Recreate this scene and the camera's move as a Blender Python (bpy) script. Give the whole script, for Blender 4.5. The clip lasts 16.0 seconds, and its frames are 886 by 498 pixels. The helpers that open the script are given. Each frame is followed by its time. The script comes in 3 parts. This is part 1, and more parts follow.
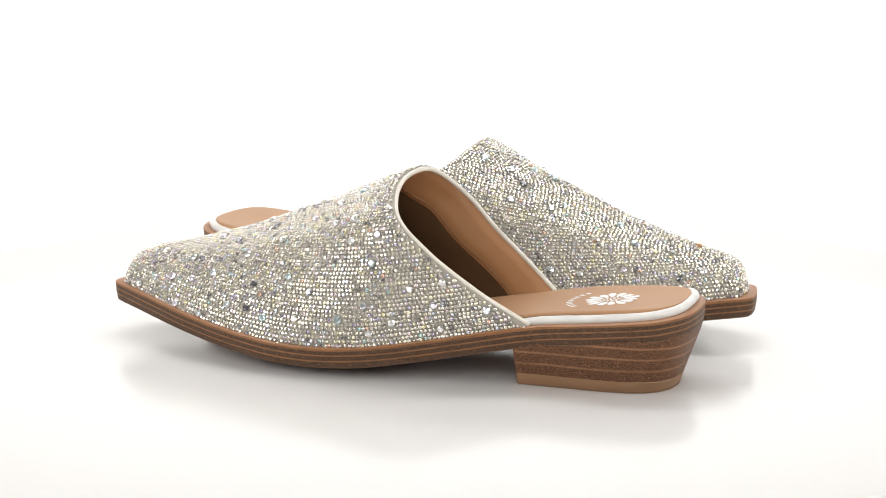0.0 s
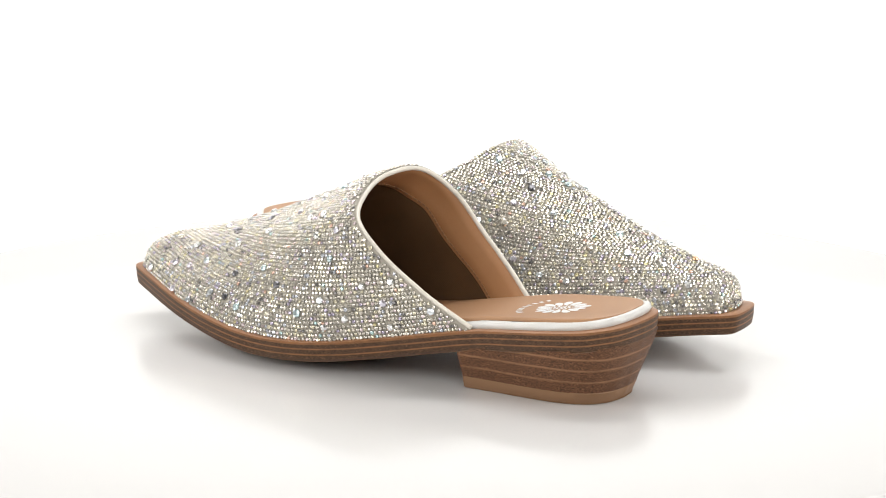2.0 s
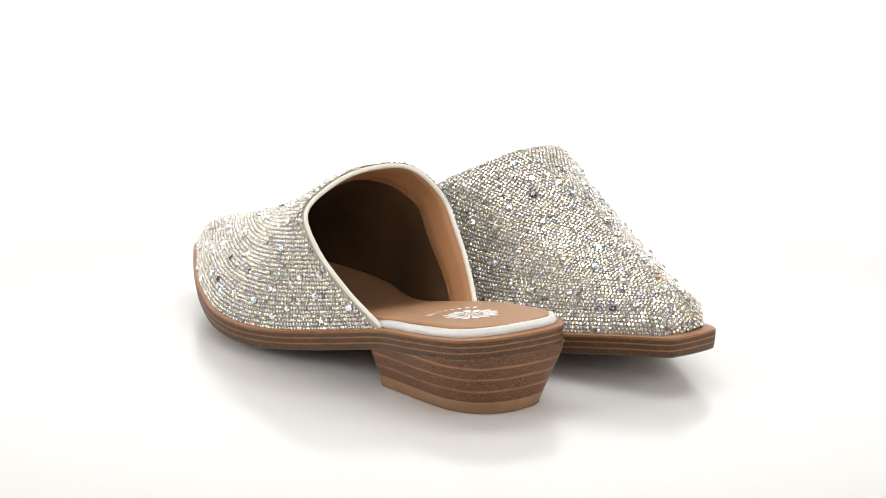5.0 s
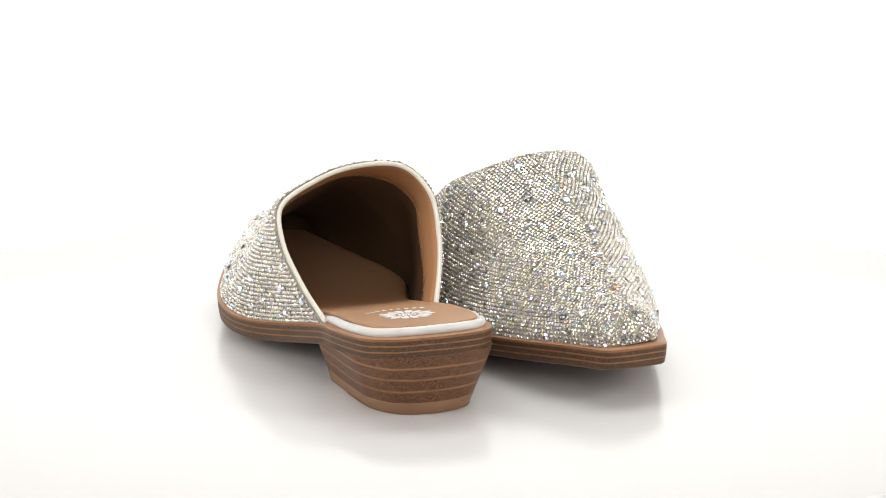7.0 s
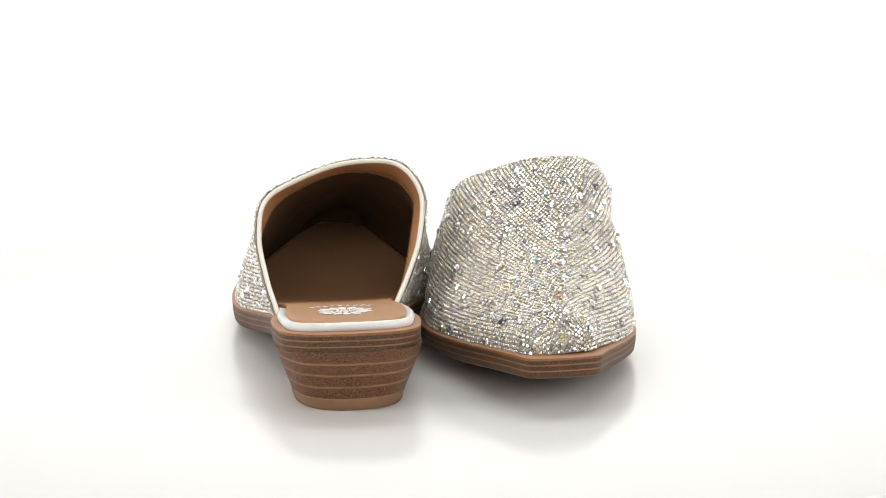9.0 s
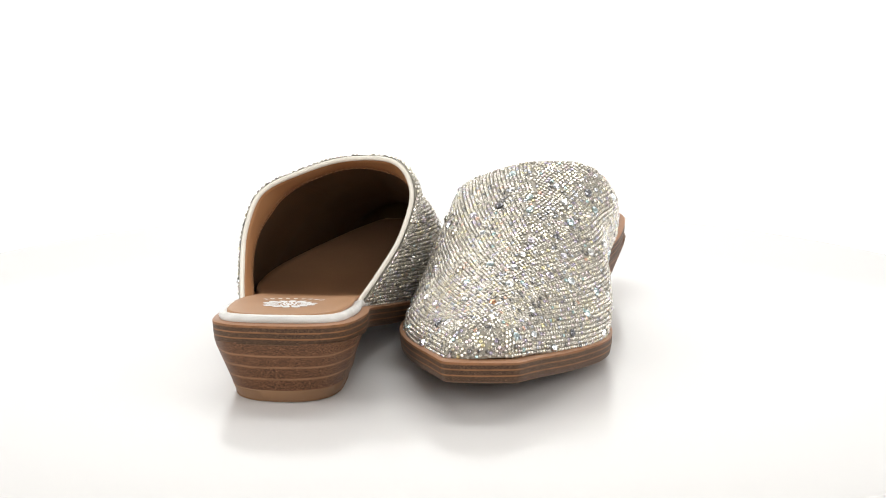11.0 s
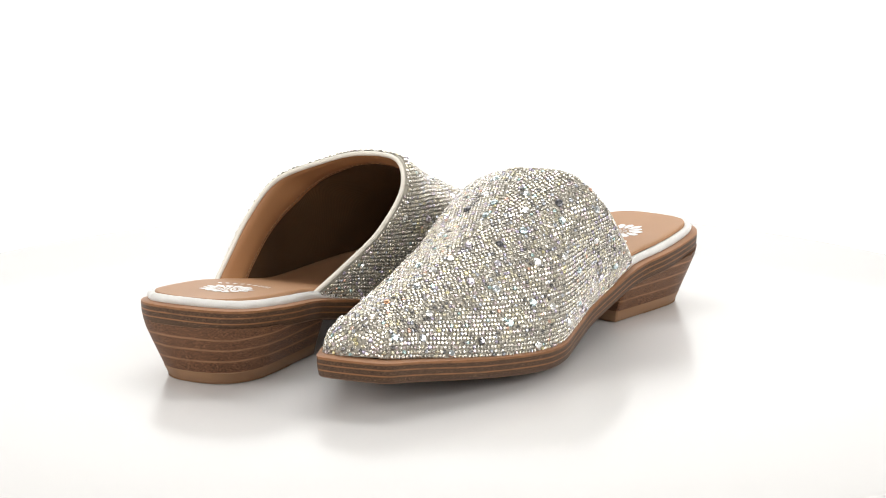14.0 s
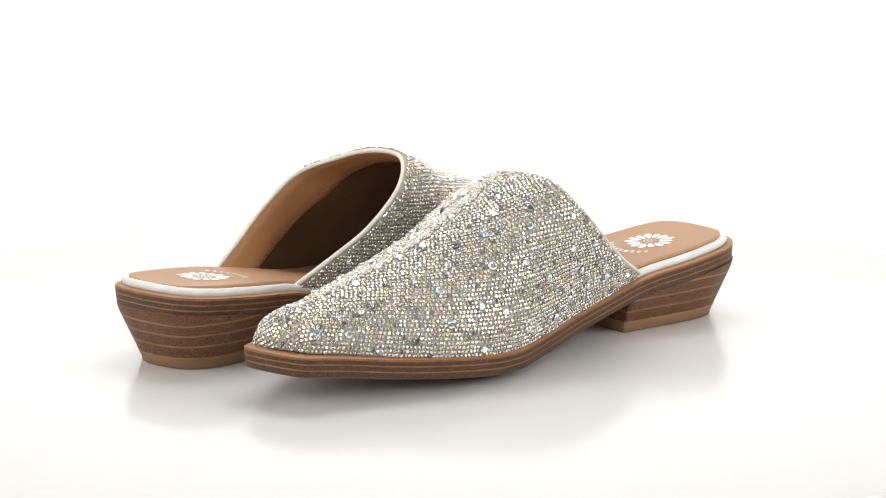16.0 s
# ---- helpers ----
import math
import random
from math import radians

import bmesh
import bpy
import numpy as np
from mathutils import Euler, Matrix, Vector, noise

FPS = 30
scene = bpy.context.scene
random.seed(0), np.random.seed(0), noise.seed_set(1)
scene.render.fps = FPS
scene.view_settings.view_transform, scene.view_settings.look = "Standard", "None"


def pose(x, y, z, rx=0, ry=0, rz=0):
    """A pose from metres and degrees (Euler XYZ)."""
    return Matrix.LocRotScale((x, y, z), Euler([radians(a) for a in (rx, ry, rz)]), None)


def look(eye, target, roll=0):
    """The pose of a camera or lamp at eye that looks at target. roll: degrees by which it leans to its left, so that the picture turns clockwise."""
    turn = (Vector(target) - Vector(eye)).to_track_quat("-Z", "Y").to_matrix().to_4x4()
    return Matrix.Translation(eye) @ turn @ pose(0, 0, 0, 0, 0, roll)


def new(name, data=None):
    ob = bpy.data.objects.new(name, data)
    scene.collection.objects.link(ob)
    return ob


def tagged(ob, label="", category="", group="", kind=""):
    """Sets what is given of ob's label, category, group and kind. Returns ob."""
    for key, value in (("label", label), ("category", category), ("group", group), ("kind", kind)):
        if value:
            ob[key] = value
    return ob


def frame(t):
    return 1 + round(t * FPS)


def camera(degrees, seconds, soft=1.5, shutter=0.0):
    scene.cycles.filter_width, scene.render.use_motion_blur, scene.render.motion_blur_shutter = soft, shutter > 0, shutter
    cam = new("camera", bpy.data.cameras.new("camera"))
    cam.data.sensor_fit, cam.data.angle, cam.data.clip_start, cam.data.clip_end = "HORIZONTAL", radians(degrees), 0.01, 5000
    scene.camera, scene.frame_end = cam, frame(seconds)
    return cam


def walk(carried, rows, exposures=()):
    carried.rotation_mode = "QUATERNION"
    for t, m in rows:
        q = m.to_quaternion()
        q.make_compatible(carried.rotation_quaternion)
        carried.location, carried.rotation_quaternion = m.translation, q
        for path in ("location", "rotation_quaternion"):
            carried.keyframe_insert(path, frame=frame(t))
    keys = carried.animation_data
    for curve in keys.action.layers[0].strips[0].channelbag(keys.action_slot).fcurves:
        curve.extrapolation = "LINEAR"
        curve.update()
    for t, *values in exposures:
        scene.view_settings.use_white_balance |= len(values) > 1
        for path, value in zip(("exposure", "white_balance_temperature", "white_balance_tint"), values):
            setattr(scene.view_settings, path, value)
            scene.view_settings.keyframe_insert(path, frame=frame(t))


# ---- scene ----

# ------------------------------------------------------------ camera (stands still on a tripod)
cam = camera(19.344, 16.0, soft=1.0)
EYE = (0.0, -1.2, 0.2970)
TILT, TURN = radians(12.041), radians(0.095)
AIM = (EYE[0] + math.sin(TURN) * math.cos(TILT), EYE[1] + math.cos(TURN) * math.cos(TILT), EYE[2] - math.sin(TILT))
walk(cam, [(0.0, look(EYE, AIM)), (16.0, look(EYE, AIM))])
scene.view_settings.exposure = 0.0

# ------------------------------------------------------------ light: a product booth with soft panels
world = bpy.data.worlds.new("booth_air")
scene.world = world
world.use_nodes = True
world.node_tree.nodes["Background"].inputs["Color"].default_value = (1.0, 0.98, 0.95, 1)
world.node_tree.nodes["Background"].inputs["Strength"].default_value = 0.25


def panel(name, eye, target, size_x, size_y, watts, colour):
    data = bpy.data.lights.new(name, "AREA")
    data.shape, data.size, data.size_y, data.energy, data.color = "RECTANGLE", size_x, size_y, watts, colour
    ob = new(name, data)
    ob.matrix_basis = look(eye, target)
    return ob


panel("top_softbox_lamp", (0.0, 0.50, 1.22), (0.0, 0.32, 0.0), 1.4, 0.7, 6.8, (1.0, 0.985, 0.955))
panel("side_softbox_lamp", (-1.10, -0.40, 0.50), (0.0, 0.05, 0.03), 0.7, 0.7, 7.5, (1.0, 0.98, 0.95))
panel("side_softbox_lamp", (1.10, -0.40, 0.50), (0.0, 0.05, 0.03), 0.7, 0.7, 7.5, (1.0, 0.98, 0.95))
panel("front_softbox_lamp", (0.0, -1.55, 0.75), (0.0, 0.0, 0.03), 1.6, 0.7, 12.2, (1.0, 0.98, 0.945))
panel("backdrop_lamp", (0.0, 0.55, 1.45), (0.0, 1.75, 0.35), 1.6, 0.35, 19.0, (1.0, 1.0, 1.0))




# ------------------------------------------------------------ materials
def material(name):
    m = bpy.data.materials.new(name)
    m.use_nodes = True
    nt = m.node_tree
    return m, nt, nt.nodes["Principled BSDF"]


def link(nt, a, b):
    nt.links.new(a, b)


def node(nt, kind, **values):
    n = nt.nodes.new(kind)
    for k, v in values.items():
        n.inputs[k.replace("_", " ")].default_value = v
    return n


def ramp(nt, stops, interpolation="LINEAR"):
    n = nt.nodes.new("ShaderNodeValToRGB")
    n.color_ramp.interpolation = interpolation
    els = n.color_ramp.elements
    while len(els) < len(stops):
        els.new(0.5)
    for e, (p, c) in zip(els, stops):
        e.position, e.color = p, (*c, 1)
    return n


def mix(nt, fac, a, b, blend="MIX"):
    n = nt.nodes.new("ShaderNodeMix")
    n.data_type, n.blend_type = "RGBA", blend
    for sock, v in ((n.inputs[0], fac), (n.inputs[6], a), (n.inputs[7], b)):
        if hasattr(v, "is_linked"):
            nt.links.new(v, sock)
        elif isinstance(v, tuple):
            sock.default_value = (*v, 1)
        else:
            sock.default_value = v
    return n.outputs[2]


def bump(nt, bsdf, height, strength, distance):
    b = node(nt, "ShaderNodeBump", Strength=strength, Distance=distance)
    link(nt, height, b.inputs["Height"])
    link(nt, b.outputs["Normal"], bsdf.inputs["Normal"])


def coords(nt, scale, source="Object"):
    tc = nt.nodes.new("ShaderNodeTexCoord")
    mp = nt.nodes.new("ShaderNodeMapping")
    mp.inputs["Scale"].default_value = scale
    link(nt, tc.outputs[source], mp.inputs["Vector"])
    return mp.outputs["Vector"]


def noise_node(nt, vector, scale, detail=4.0, rough=0.6):
    n = node(nt, "ShaderNodeTexNoise", Scale=scale, Detail=detail, Roughness=rough)
    link(nt, vector, n.inputs["Vector"])
    return n.outputs["Fac"]


def white_board(name, colour, rough, spec=0.5):
    m, nt, b = material(name)
    v = coords(nt, (1, 1, 1))
    n1, n2 = noise_node(nt, v, 6.0), noise_node(nt, v, 240.0, 2.0)
    c = mix(nt, n1, tuple(x * 0.996 for x in colour), colour)
    link(nt, c, b.inputs["Base Color"])
    r = node(nt, "ShaderNodeMapRange", From_Min=0.3, From_Max=0.7, To_Min=rough * 0.98, To_Max=rough * 1.02)
    link(nt, n1, r.inputs[0])
    link(nt, r.outputs[0], b.inputs["Roughness"])
    b.inputs["Specular IOR Level"].default_value = spec
    bump(nt, b, n2, 0.015, 0.0002)
    return m


def stacked_wood(name, lines, dark, mid, tan, warp, grain):
    """Stacked heel leather: dark layers parted by thin tan lines. UV v runs from the bottom (0) to the top edge (1)."""
    m, nt, b = material(name)
    uv = coords(nt, (1, 1, 1), "UV")
    sep = nt.nodes.new("ShaderNodeSeparateXYZ")
    link(nt, uv, sep.inputs[0])
    wv = noise_node(nt, coords(nt, (22, 22, 30)), 1.0, 3.0, 0.5)
    w = node(nt, "ShaderNodeMapRange", From_Min=0.0, From_Max=1.0, To_Min=-warp, To_Max=warp)
    link(nt, wv, w.inputs[0])
    add = nt.nodes.new("ShaderNodeMath")
    link(nt, sep.outputs[1], add.inputs[0])
    link(nt, w.outputs[0], add.inputs[1])
    stripe = ramp(nt, lines)
    link(nt, add.outputs[0], stripe.inputs[0])
    g1 = noise_node(nt, coords(nt, (1100, 1100, 2400)), 1.0, 4.0, 0.70)
    g2 = noise_node(nt, coords(nt, (160, 160, 700)), 1.0, 3.0, 0.6)
    gr = ramp(nt, [(0.36, dark), (0.50, mid), (0.60, tuple(x * 1.5 for x in mid)), (0.68, tuple(x * 2.8 for x in mid))])
    link(nt, g1, gr.inputs[0])
    gm = node(nt, "ShaderNodeMapRange", From_Min=0.3, From_Max=0.7, To_Min=0.0, To_Max=0.45)
    link(nt, g2, gm.inputs[0])
    base = mix(nt, gm.outputs[0], gr.outputs[0], tuple(x * 0.8 for x in mid))
    bw = nt.nodes.new("ShaderNodeRGBToBW")
    link(nt, stripe.outputs[0], bw.inputs[0])
    # the tan lines are worn and broken along their length
    g3 = noise_node(nt, coords(nt, (120, 120, 420)), 1.0, 4.0, 0.65)
    worn = node(nt, "ShaderNodeMapRange", From_Min=0.34, From_Max=0.56, To_Min=0.5, To_Max=1.0)
    link(nt, g3, worn.inputs[0])
    line = nt.nodes.new("ShaderNodeMath")
    line.operation = "MULTIPLY"
    link(nt, bw.outputs[0], line.inputs[0])
    link(nt, worn.outputs[0], line.inputs[1])
    c = mix(nt, line.outputs[0], base, tan)
    link(nt, c, b.inputs["Base Color"])
    b.inputs["Roughness"].default_value = 0.5
    b.inputs["Specular IOR Level"].default_value = 0.25
    bump(nt, b, g1, grain, 0.0003)
    return m


def leather(name, colour, deep, rough):
    m, nt, b = material(name)
    v = coords(nt, (1, 1, 1))
    n1, n2 = noise_node(nt, v, 28.0, 4.0), noise_node(nt, v, 900.0, 3.0)
    c = mix(nt, n1, deep, colour)
    link(nt, c, b.inputs["Base Color"])
    b.inputs["Roughness"].default_value = rough
    b.inputs["Specular IOR Level"].default_value = 0.35
    bump(nt, b, n2, 0.12, 0.0003)
    return m


def woven(name, colour, deep, rough, threads, sheen=0.0):
    m, nt, b = material(name)
    v = coords(nt, (threads, threads, threads))
    w1 = node(nt, "ShaderNodeTexWave", Scale=1.0, Distortion=0.6, Detail=2.0)
    w1.bands_direction = "DIAGONAL"
    link(nt, v, w1.inputs["Vector"])
    n1 = noise_node(nt, coords(nt, (1, 1, 1)), 40.0, 3.0)
    c = mix(nt, n1, deep, colour)
    c2 = mix(nt, w1.outputs["Fac"], mix(nt, 0.5, c, deep), c)
    link(nt, c2, b.inputs["Base Color"])
    b.inputs["Roughness"].default_value = rough
    b.inputs["Sheen Weight"].default_value = sheen
    bump(nt, b, w1.outputs["Fac"], 0.15, 0.0003)
    return m


def crystal(name, stops, metal, rough, source):
    """Foil-backed cut crystal; each stone takes its own tint."""
    m, nt, b = material(name)
    if source == "object":
        rnd = nt.nodes.new("ShaderNodeObjectInfo").outputs["Random"]
    else:
        rnd = nt.nodes.new("ShaderNodeNewGeometry").outputs["Random Per Island"]
    r = ramp(nt, stops, "CONSTANT")
    link(nt, rnd, r.inputs[0])
    link(nt, r.outputs[0], b.inputs["Base Color"])
    b.inputs["Metallic"].default_value = metal
    b.inputs["Roughness"].default_value = rough
    b.inputs["Coat Weight"].default_value = 0.6
    b.inputs["Coat Roughness"].default_value = 0.03
    return m


BOARD = white_board("turntable_acrylic", (0.665, 0.66, 0.66), 0.20, 0.55)
TABLE = white_board("table_laminate", (0.84, 0.84, 0.835), 0.4)
PAPER = white_board("backdrop_paper", (0.88, 0.88, 0.87), 0.8, 0.2)
WALL = white_board("studio_wall_paint", (0.72, 0.71, 0.69), 0.8, 0.2)
RIM = white_board("turntable_rim", (0.60, 0.60, 0.60), 0.35)

K, W = (0, 0, 0), (1, 1, 1)
SOLE_LINES = [(0.0, (0.45, 0.45, 0.45)), (0.03, (0.3, 0.3, 0.3)), (0.06, K), (0.29, K), (0.32, W), (0.36, W), (0.39, K), (0.58, K), (0.61, W), (0.65, W),
              (0.68, K), (0.83, K), (0.88, W), (1.0, W)]
HEEL_LINES = [(0.0, K), (0.15, K), (0.18, W), (0.205, K), (0.37, K), (0.40, W), (0.425, K), (0.58, K), (0.61, W), (0.635, K),
              (0.78, K), (0.81, W), (0.835, K), (1.0, K)]
SOLE_WOOD = stacked_wood("stacked_sole_leather", SOLE_LINES, (0.028, 0.016, 0.010), (0.074, 0.041, 0.023), (0.25, 0.110, 0.046), 0.06, 0.3)
HEEL_WOOD = stacked_wood("stacked_heel_leather", HEEL_LINES, (0.024, 0.012, 0.007), (0.125, 0.058, 0.029), (0.30, 0.150, 0.076), 0.05, 0.4)
SOLE_TOP = leather("sole_edge_leather", (0.34, 0.175, 0.090), (0.27, 0.130, 0.065), 0.45)
SOLE_UNDER = leather("sole_underside_rubber", (0.20, 0.105, 0.055), (0.15, 0.080, 0.042), 0.55)
LIFT = leather("heel_lift_rubber", (0.235, 0.130, 0.068), (0.205, 0.110, 0.057), 0.5)
INSOLE = leather("insole_leather", (0.43, 0.242, 0.130), (0.35, 0.190, 0.098), 0.5)
BAND = leather("lining_leather", (0.44, 0.225, 0.105), (0.37, 0.178, 0.080), 0.55)
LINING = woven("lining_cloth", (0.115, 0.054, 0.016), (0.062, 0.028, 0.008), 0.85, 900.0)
SATIN = woven("white_satin", (0.80, 0.79, 0.77), (0.56, 0.555, 0.54), 0.30, 1100.0, 0.2)
PIPING = woven("cream_piping", (0.74, 0.70, 0.63), (0.62, 0.58, 0.51), 0.45, 1500.0, 0.1)
NET = woven("stone_backing_cloth", (0.45, 0.415, 0.352), (0.32, 0.293, 0.246), 0.6, 1200.0)
THREAD = leather("tan_thread", (0.30, 0.165, 0.085), (0.22, 0.115, 0.055), 0.7)
PRINT = leather("white_print", (0.82, 0.81, 0.80), (0.76, 0.75, 0.74), 0.5)
STONE = crystal("small_crystal", [(0.0, (0.68, 0.645, 0.575)), (0.24, (0.56, 0.53, 0.475)), (0.42, (0.47, 0.445, 0.40)), (0.50, (0.77, 0.735, 0.65)), (0.66, (0.78, 0.73, 0.56)),
                                  (0.78, (0.72, 0.62, 0.63)), (0.85, (0.60, 0.63, 0.70)), (0.90, (0.52, 0.47, 0.60)), (0.93, (0.22, 0.21, 0.21)),
                                  (0.972, (0.84, 0.56, 0.44)), (0.98, (0.86, 0.78, 0.46)), (0.99, (0.52, 0.72, 0.72))], 0.68, 0.125, "island")
ACCENT = crystal("large_crystal", [(0.0, (0.90, 0.90, 0.90)), (0.38, (0.82, 0.87, 0.92)), (0.58, (0.86, 0.83, 0.94)), (0.72, (0.70, 0.84, 0.88)),
                                   (0.86, (0.92, 0.86, 0.78)), (0.94, (0.80, 0.74, 0.84))], 0.9, 0.04, "object")
SMOKY = crystal("smoky_crystal", [(0.0, (0.20, 0.20, 0.22)), (0.5, (0.28, 0.28, 0.31))], 0.9, 0.05, "object")
AMBER = crystal("amber_crystal", [(0.0, (0.90, 0.46, 0.26)), (0.5, (0.88, 0.50, 0.30))], 0.9, 0.05, "object")


# ------------------------------------------------------------ mesh helpers
def mesh_of(name, verts, faces, mats, smooth=True, slots=None, uvs=None, crease=None):
    me = bpy.data.meshes.new(name)
    me.from_pydata([tuple(v) for v in verts], [], [tuple(f) for f in faces])
    for m in mats if isinstance(mats, (list, tuple)) else [mats]:
        me.materials.append(m)
    me.polygons.foreach_set("use_smooth", [smooth] * len(me.polygons))
    if slots is not None:
        me.polygons.foreach_set("material_index", slots)
    if uvs is not None:
        layer = me.uv_layers.new(name="UVMap")
        idx = np.empty(len(me.loops), dtype=np.int32)
        me.loops.foreach_get("vertex_index", idx)
        layer.data.foreach_set("uv", np.asarray(uvs, dtype=np.float32)[idx].ravel())
    if crease is not None:
        me.set_sharp_from_angle(angle=radians(crease))
    me.update()
    return me


def part(name, me, parent, label="", kind=""):
    ob = new(name, me)
    ob.parent = parent
    return tagged(ob, label=label, kind=kind)


def spline(points, m=14):
    """Points along a smooth curve through the given ones."""
    p = np.asarray(points, float)
    q = np.vstack([2 * p[0] - p[1], p, 2 * p[-1] - p[-2]])
    out, t = [], np.linspace(0, 1, m, endpoint=False)[:, None]
    for i in range(1, len(q) - 2):
        a, b, c, d = q[i - 1:i + 3]
        out.append(0.5 * (2 * b + (c - a) * t + (2 * a - 5 * b + 4 * c - d) * t * t + (3 * b - a - 3 * c + d) * t ** 3))
    out.append(p[-1:])
    return np.vstack(out)


def curve_of(points):
    s = spline(points, 20)
    return lambda x: np.interp(x, s[:, 0], s[:, 1])


def resample(p, n, closed=False):
    p = np.vstack([p, p[:1]]) if closed else p
    d = np.concatenate([[0], np.cumsum(np.linalg.norm(np.diff(p, axis=0), axis=1))])
    s = np.linspace(0, d[-1], n + 1)[:-1] if closed else np.linspace(0, d[-1], n)
    return np.stack([np.interp(s, d, p[:, i]) for i in range(p.shape[1])], 1)


def rings(loops, closed=True, cap_first=False, cap_last=False):
    """Faces that join loops of equal length."""
    n, k = len(loops[0]), len(loops)
    f = []
    for r in range(k - 1):
        for i in range(n if closed else n - 1):
            j = (i + 1) % n
            f.append((r * n + i, r * n + j, (r + 1) * n + j, (r + 1) * n + i))
    if cap_first:
        f.append(tuple(range(n - 1, -1, -1)))
    if cap_last:
        f.append(tuple((k - 1) * n + i for i in range(n)))
    return np.vstack(loops), f


def inset(loop, d):
    """A closed plan loop moved inwards by d."""
    a, b = np.roll(loop, 1, 0), np.roll(loop, -1, 0)
    t = (b - a)[:, :2]
    t /= np.linalg.norm(t, axis=1)[:, None] + 1e-9
    nrm = np.stack([-t[:, 1], t[:, 0]], 1)
    x, y = loop[:, 0], loop[:, 1]
    if np.sum(x * np.roll(y, -1) - np.roll(x, -1) * y) < 0:
        nrm = -nrm
    out = loop.copy()
    out[:, :2] += nrm * d
    return out


def tube(path, radius, sides=8, closed=False):
    """A round cord along a path; its ends are capped."""
    p = np.asarray(path, float)
    t = np.gradient(p, axis=0)
    t /= np.linalg.norm(t, axis=1)[:, None]
    up = np.array([0.0, 0.0, 1.0])
    loops = []
    for q, d in zip(p, t):
        a = np.cross(d, up)
        if np.linalg.norm(a) < 0.05:
            a = np.cross(d, (0, 1, 0))
        a /= np.linalg.norm(a)
        b = np.cross(d, a)
        loops.append(np.array([q + radius * (math.cos(k) * a + math.sin(k) * b) for k in np.linspace(0, 2 * math.pi, sides, endpoint=False)]))
    return rings(loops, True, True, True)


# ------------------------------------------------------------ the booth
def slab(name, x0, x1, y0, y1, z0, z1, mat, label):
    v = [(x, y, z) for z in (z0, z1) for x, y in ((x0, y0), (x1, y0), (x1, y1), (x0, y1))]
    f = [(3, 2, 1, 0), (4, 5, 6, 7), (0, 1, 5, 4), (1, 2, 6, 5), (2, 3, 7, 6), (3, 0, 4, 7)]
    return tagged(new(name, mesh_of(name, v, f, mat, False)), label, name.split("_")[0], kind="structure")


def build_booth():
    # the white table, whose sheet sweeps up behind into the backdrop
    prof = [(-0.95, -0.034), (0.9, -0.034)] + [(0.9 + 0.6 * math.sin(a), 0.566 - 0.6 * math.cos(a)) for a in np.linspace(0.05, math.pi / 2, 18)] + [(1.5, 2.05)]
    loops = [np.array([(x, y, z) for y, z in prof]) for x in np.linspace(-1.6, 1.6, 9)]
    back = [np.array([(x, y + (0.01 if z > 0.2 else 0.0), z - 0.012) for y, z in prof]) for x in np.linspace(-1.6, 1.6, 9)]
    v, f = rings(loops, False)
    v2, f2 = rings(back, False)
    v, f = np.vstack([v, v2]), f + [tuple(i + len(v) for i in reversed(q)) for q in f2]
    tagged(new("backdrop", mesh_of("backdrop", v, f, PAPER)), "seamless white paper sweep behind the turntable", "backdrop", kind="structure")
    slab("floor", -2.2, 2.2, -2.6, 2.2, -0.80, -0.75, WALL, "plain grey studio floor under the table")
    slab("wall_west", -2.25, -2.2, -2.6, 2.2, -0.75, 2.3, WALL, "plain light grey studio wall")
    slab("wall_east", 2.2, 2.25, -2.6, 2.2, -0.75, 2.3, WALL, "plain light grey studio wall")
    slab("wall_north", -2.25, 2.25, 2.2, 2.25, -0.75, 2.3, WALL, "plain light grey studio wall")
    slab("wall_south", -2.25, 2.25, -2.65, -2.6, -0.75, 2.3, WALL, "plain light grey studio wall")
    slab("ceiling", -2.25, 2.25, -2.65, 2.25, 2.3, 2.35, WALL, "plain light grey studio ceiling")


def build_turntable():
    base = new("turntable")
    tagged(base, "round glossy white motorised display turntable", "turntable")
    n, loops = 160, []
    for r, z in ((0.0005, -0.022), (0.298, -0.022), (0.3025, -0.019), (0.3035, -0.004), (0.3025, -0.0012), (0.3005, 0.0), (0.15, 0.0), (0.0005, 0.0)):
        loops.append(np.array([(r * math.cos(a), r * math.sin(a), z) for a in np.linspace(0, 2 * math.pi, n, endpoint=False)]))
    v, f = rings(loops, True, True, True)
    part("turntable_plate", mesh_of("turntable_plate", v, f, BOARD, True, crease=35), base)
    loops = [np.array([(r * math.cos(a), r * math.sin(a), z) for a in np.linspace(0, 2 * math.pi, 80, endpoint=False)]) for r, z in
             ((0.20, -0.034), (0.20, -0.022))]
    v, f = rings(loops, True, True, True)
    part("turntable_foot", mesh_of("turntable_foot", v, f, RIM, False), base, "grey foot ring under the plate")
    return base


